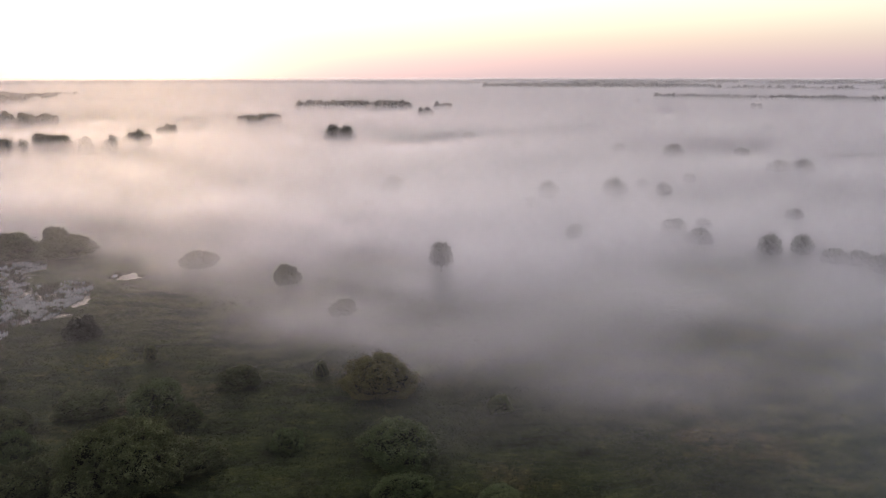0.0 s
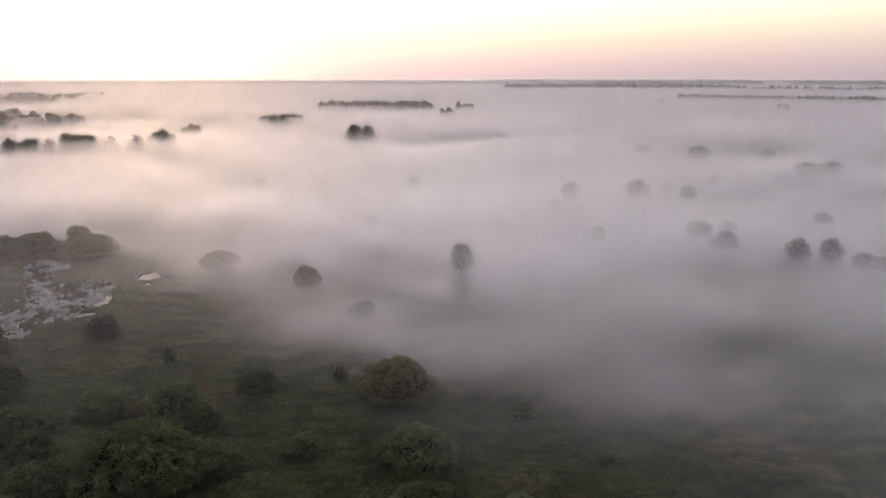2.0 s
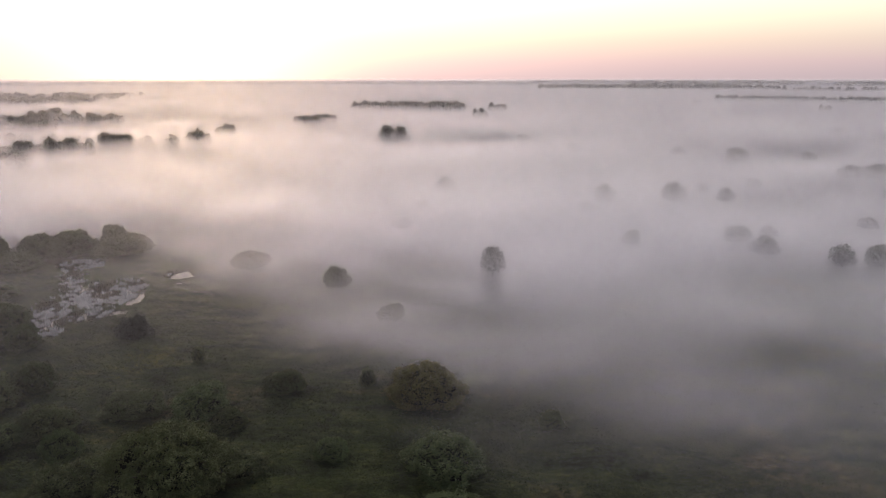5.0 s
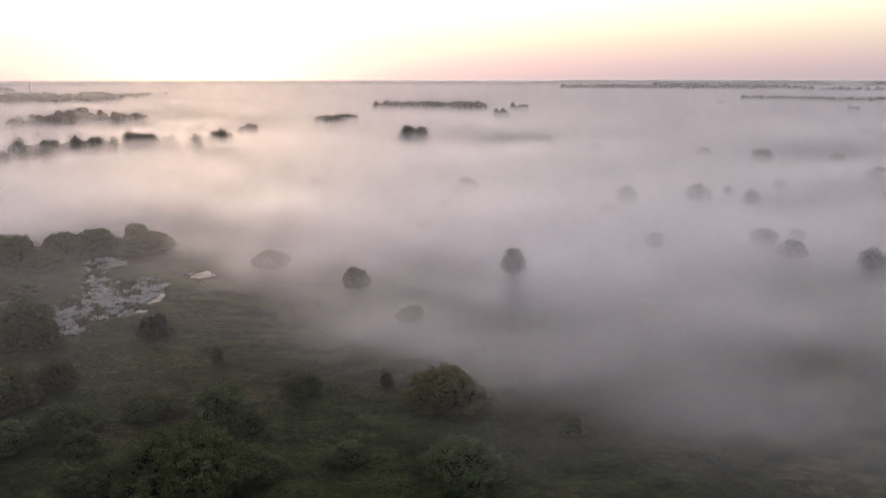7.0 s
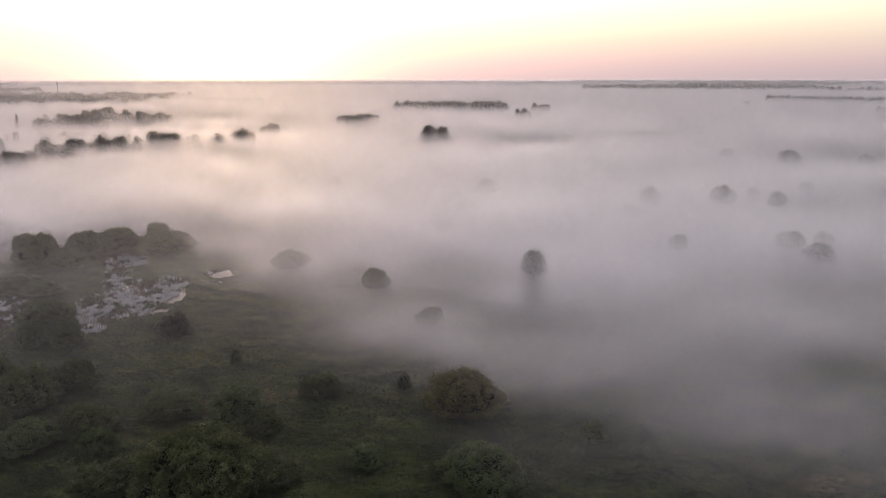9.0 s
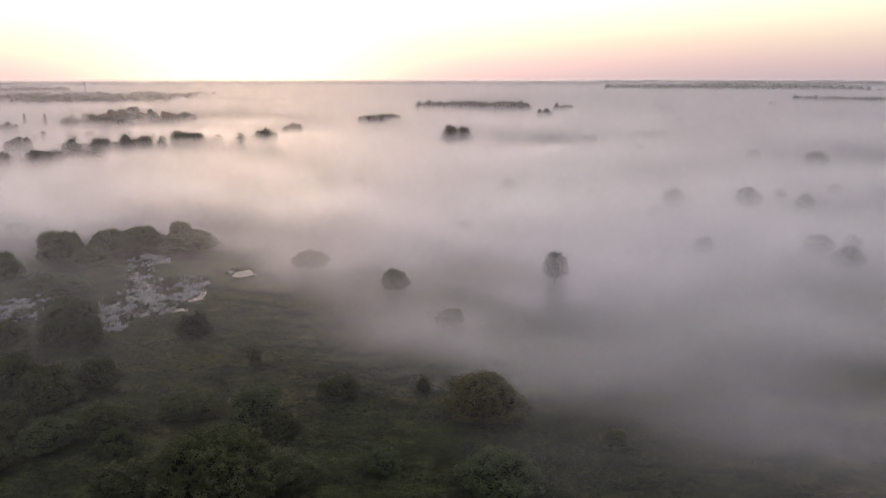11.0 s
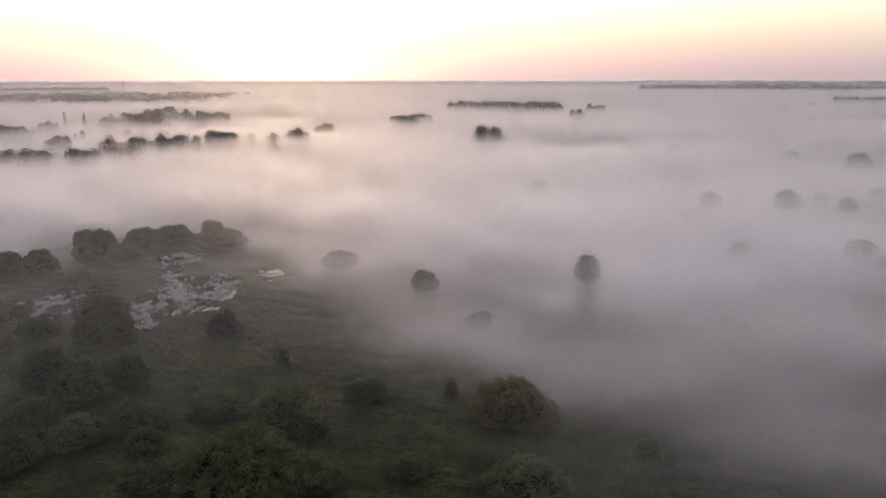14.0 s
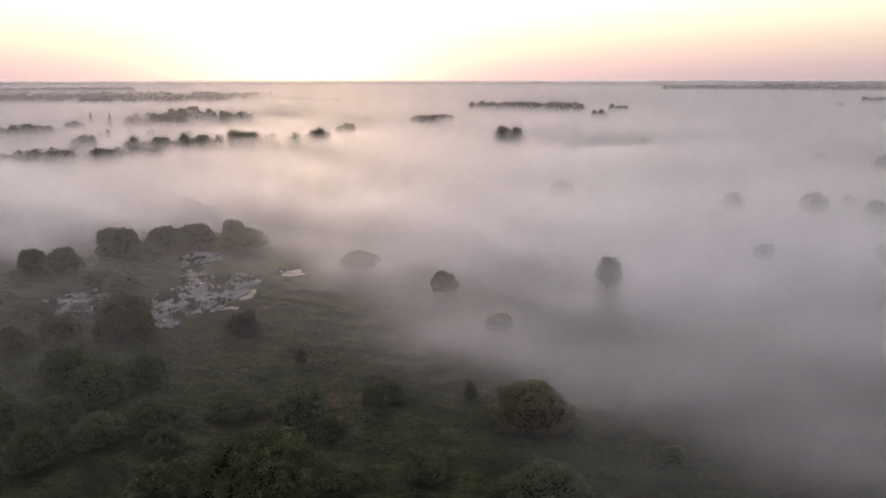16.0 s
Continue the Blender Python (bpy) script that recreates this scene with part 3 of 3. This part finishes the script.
# ---------------------------------------------------------------- far woods
def woodland(name, ends, depth, count, height, label, clumps=26, per=8, leaf=1.5, seed=0, even=0.25, broad=1.0):
    """Many crowns in one band between two ends, joined."""
    rng = np.random.default_rng(seed)
    (x0, y0), (x1, y1) = ends
    V, F, base = [], [], 0
    nrm = unit(np.array([y0 - y1, x1 - x0]))
    for k in range(count):
        f = (k + rng.uniform(-0.5, 0.5)) / count
        off = rng.uniform(-0.5, 0.5) * depth
        h = height * rng.uniform(1 - even, 1 + even * 0.6)
        w = h * rng.uniform(0.8, 1.25) * broad
        v, fa = crown_arrays("tree", w, h, 6, 22, clumps * per, leaf, rng)
        v = v * [1, 1, 1] + [x0 + (x1 - x0) * f + nrm[0] * off, y0 + (y1 - y0) * f + nrm[1] * off, -0.12 * h]
        V.append(v)
        F.append(fa + base)
        base += len(v)
    me = mesh_of(name, np.concatenate(V), np.concatenate(F).tolist(), WOODS)
    return tagged(new(name, me), label, "woodland", kind="stuff")


FAR_LABEL = "far dark band of trees above the mist"
woodland("woodland", ((-161, 797), (-38, 800)), 45, 90, 14.6, "long even wood with a flat top in the mist", 40, 10, 1.0, 1, 0.32)
woodland("hedgerow", ((345, 1150), (640, 960)), 14, 80, 14.0, "low hedgerow line crossing the misty fields", seed=2)
woodland("far_woods", ((130, 2120), (760, 2060)), 160, 150, 22.0, FAR_LABEL, seed=3, broad=1.6)
woodland("far_woods", ((720, 1920), (1200, 1690)), 40, 70, 17.0, FAR_LABEL, seed=4, even=0.5)
woodland("far_woods", ((560, 3150), (1300, 3150)), 160, 120, 22.0, FAR_LABEL, 18, 6, 2.6, 5, 0.2, 2.0)
woodland("far_woods", ((1297, 2859), (1900, 2600)), 120, 120, 22.0, FAR_LABEL, 18, 6, 2.6, 6, 0.2, 2.0)
woodland("far_woods", ((-960, 880), (-560, 980)), 260, 280, 14.5, "wide misty wood beyond the village trees", seed=7, even=0.35, broad=1.3)
woodland("far_woods", ((-1250, 1150), (-640, 1240)), 160, 170, 13.0, "wide misty wood beyond the village trees", seed=17, even=0.35, broad=1.5)
woodland("far_woods", ((-1450, 1420), (-1150, 1520)), 80, 90, 18.0, FAR_LABEL, seed=8, broad=1.5)
woodland("far_woods", ((-2650, 2500), (-2100, 2650)), 120, 80, 18.0, FAR_LABEL, 18, 6, 2.6, 9, 0.2, 2.2)
woodland("far_woods", ((-620, 1100), (-425, 1050)), 30, 60, 8.0, "thin pale line of trees deep in glowing mist", seed=10, even=0.5)
for k, (x0, y0, x1, y1, n, hh) in enumerate([(-285, 255, -222, 268, 24, 9.8), (-222, 285, -200, 290, 7, 9.2), (-240, 318, -195, 335, 12, 10.5), (-190, 352, -165, 362, 7, 10.0),
                                              (-378, 372, -352, 394, 15, 11.6), (-380, 500, -325, 500, 16, 10.0), (-420, 560, -310, 575, 24, 11.0), (-310, 408, -270, 420, 8, 7.0)]):
    woodland("tree_row", ((x0, y0), (x1, y1)), 9, n, hh, "uneven row of trees standing in the mist", 60, 9, 0.8, 40 + k, 0.35)
for k, (x0, y0, x1, y1, n, hh) in enumerate([(-900, 4000, 300, 4100, 130, 13), (200, 4300, 1500, 4250, 150, 23), (1400, 4200, 2700, 3600, 150, 23), (-2400, 3900, -1200, 4200, 90, 12), (-400, 2900, 250, 2950, 50, 13)]):
    woodland("far_woods", ((x0, y0), (x1, y1)), 200, n, hh, "pale blue strip of woods on the horizon", 14, 6, 3.4, 20 + k, 0.2, 2.6)


# ---------------------------------------------------------------- barn and mast far off
def box(x0, x1, y0, y1, z0, z1):
    return [(x, y, z) for z in (z0, z1) for x, y in ((x0, y0), (x1, y0), (x1, y1), (x0, y1))], [(0, 3, 2, 1), (4, 5, 6, 7), (0, 1, 5, 4), (1, 2, 6, 5), (2, 3, 7, 6), (3, 0, 4, 7)]


barn = new("barn")
barn.matrix_basis = pose(936, 1850, 0, 0, 0, -26)
part("wall", mesh_of("wall", *box(-22, 22, -7, 7, 0, 7.5), WALL), barn)
part("roof", mesh_of("roof", [(-23, -8, 7.4), (23, -8, 7.4), (23, 0, 11), (-23, 0, 11), (-23, 8, 7.4), (23, 8, 7.4), (-23, -8, 7.1), (23, -8, 7.1), (23, 8, 7.1), (-23, 8, 7.1)],
                             [(0, 1, 2, 3), (3, 2, 5, 4), (0, 3, 4, 9, 6), (1, 7, 8, 5, 2), (6, 9, 8, 7), (0, 6, 7, 1), (4, 5, 8, 9)], ROOF), barn, "grey sheet roof")
tagged(barn, "long grey farm barn among far trees", "barn")

mast = new("power_mast")
mast.matrix_basis = pose(-1100, 1514, 0, 0, 0, 20)
part("pole", mesh_of("pole", *tube([(0, 0, -0.5), (0, 0, 14), (0, 0, 30)], [0.9, 0.7, 0.4], 8), STEEL), mast)
for z, a in ((21.5, 3.4), (26, 2.4)):
    part("crossarm", mesh_of("crossarm", *box(-a, a, -0.35, 0.35, z, z + 0.7), STEEL), mast)
tagged(mast, "tall grey power mast with crossarms above the mist", "mast")


# ---------------------------------------------------------------- grass, reeds, herbs
def blades(xy, height, width, count, mat, name, label, category, lean=0.35, seed=0):
    """Tufts of tapering blades, joined."""
    rng = np.random.default_rng(seed)
    n = len(xy)
    z = ground_height(xy[:, 0], xy[:, 1])
    base = np.repeat(np.column_stack([xy, z - 0.03]), count, 0)
    m = n * count
    base[:, :2] += rng.normal(0, 0.13, (m, 2))
    a = rng.uniform(0, 6.28, m)
    hh = np.repeat(height * rng.uniform(0.6, 1.3, n), count) * rng.uniform(0.7, 1.2, m)
    side = np.column_stack([np.cos(a), np.sin(a), 0 * a]) * (width * rng.uniform(0.7, 1.4, m))[:, None]
    tip = base + np.column_stack([rng.normal(0, lean, m) * hh, rng.normal(0, lean, m) * hh, hh])
    v = np.stack([base - side, base + side, tip], 1).reshape(-1, 3)
    k = np.arange(m)[:, None] * 3
    me = mesh_of(name, v, (k + [0, 1, 2]).tolist(), mat)
    return tagged(new(name, me), label, category, kind="stuff")


def scatter(n, x0, x1, y0, y1, seed, clump=None, cut=0.0):
    rng = np.random.default_rng(seed)
    xy = np.column_stack([rng.uniform(x0, x1, n), rng.uniform(y0, y1, n)])
    if clump:
        xy = xy[grid_noise(xy[:, 0], xy[:, 1], clump, seed) + rng.normal(0, 0.25, n) > cut]
    return xy


xy = scatter(76000, -102, 58, 48, 138, 3)
thin = np.clip((58 - xy[:, 0]) / 30, 0, 1) * np.clip((138 - xy[:, 1]) / 30, 0, 1)
xy = xy[(wetness(xy[:, 0], xy[:, 1]) < -0.1) & (np.random.default_rng(2).uniform(0, 1, len(xy)) < thin)]
blades(xy, 0.26, 0.045, 5, GRASS, "meadow_grass", "tall tufted meadow grass", "grass", 1.6, 4)
xy = scatter(90000, -104, -30, 88, 152, 5)
w = wetness(xy[:, 0], xy[:, 1])
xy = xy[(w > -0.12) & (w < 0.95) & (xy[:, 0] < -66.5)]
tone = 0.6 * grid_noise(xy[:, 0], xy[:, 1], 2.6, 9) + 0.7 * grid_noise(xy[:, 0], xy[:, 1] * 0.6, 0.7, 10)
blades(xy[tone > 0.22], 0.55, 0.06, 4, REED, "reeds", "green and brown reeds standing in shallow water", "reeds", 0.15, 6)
# added white blades take the place of sky glints between the reeds
blades(xy[tone < -0.12], 0.6, 0.08, 3, GLINT, "dead_reeds", "near-white upright blades standing in for glints on the pond", "reeds", 0.2, 16)
xy = scatter(9000, -12, 34, 48, 84, 8, 6.0, 0.0)
rng = np.random.default_rng(12)
n = len(xy)
c = np.repeat(np.column_stack([xy, ground_height(xy[:, 0], xy[:, 1]) + 0.35]), 7, 0) + rng.normal(0, 1, (n * 7, 3)) * [0.25, 0.25, 0.18]
v, f = leaves(c, np.tile([0, 0, 1.0], (len(c), 1)), 0.26, rng)
tagged(new("tall_herbs", mesh_of("tall_herbs", v, f.tolist(), HERBS)), "dense dark green leafy herbs", "herbs", kind="stuff")
xy = np.column_stack([rng.normal(-48.5, 2.2, 420), rng.normal(92, 2.6, 420)])
c = np.column_stack([xy, ground_height(xy[:, 0], xy[:, 1]) + rng.uniform(0.4, 0.7, 420)])
v, f = leaves(c, np.tile([0, 0, 1.0], (len(c), 1)), 0.22, rng)
tagged(new("yellow_flowers", mesh_of("yellow_flowers", v, f.tolist(), FLOWER)), "patch of small yellow meadow flowers", "flowers", kind="stuff")
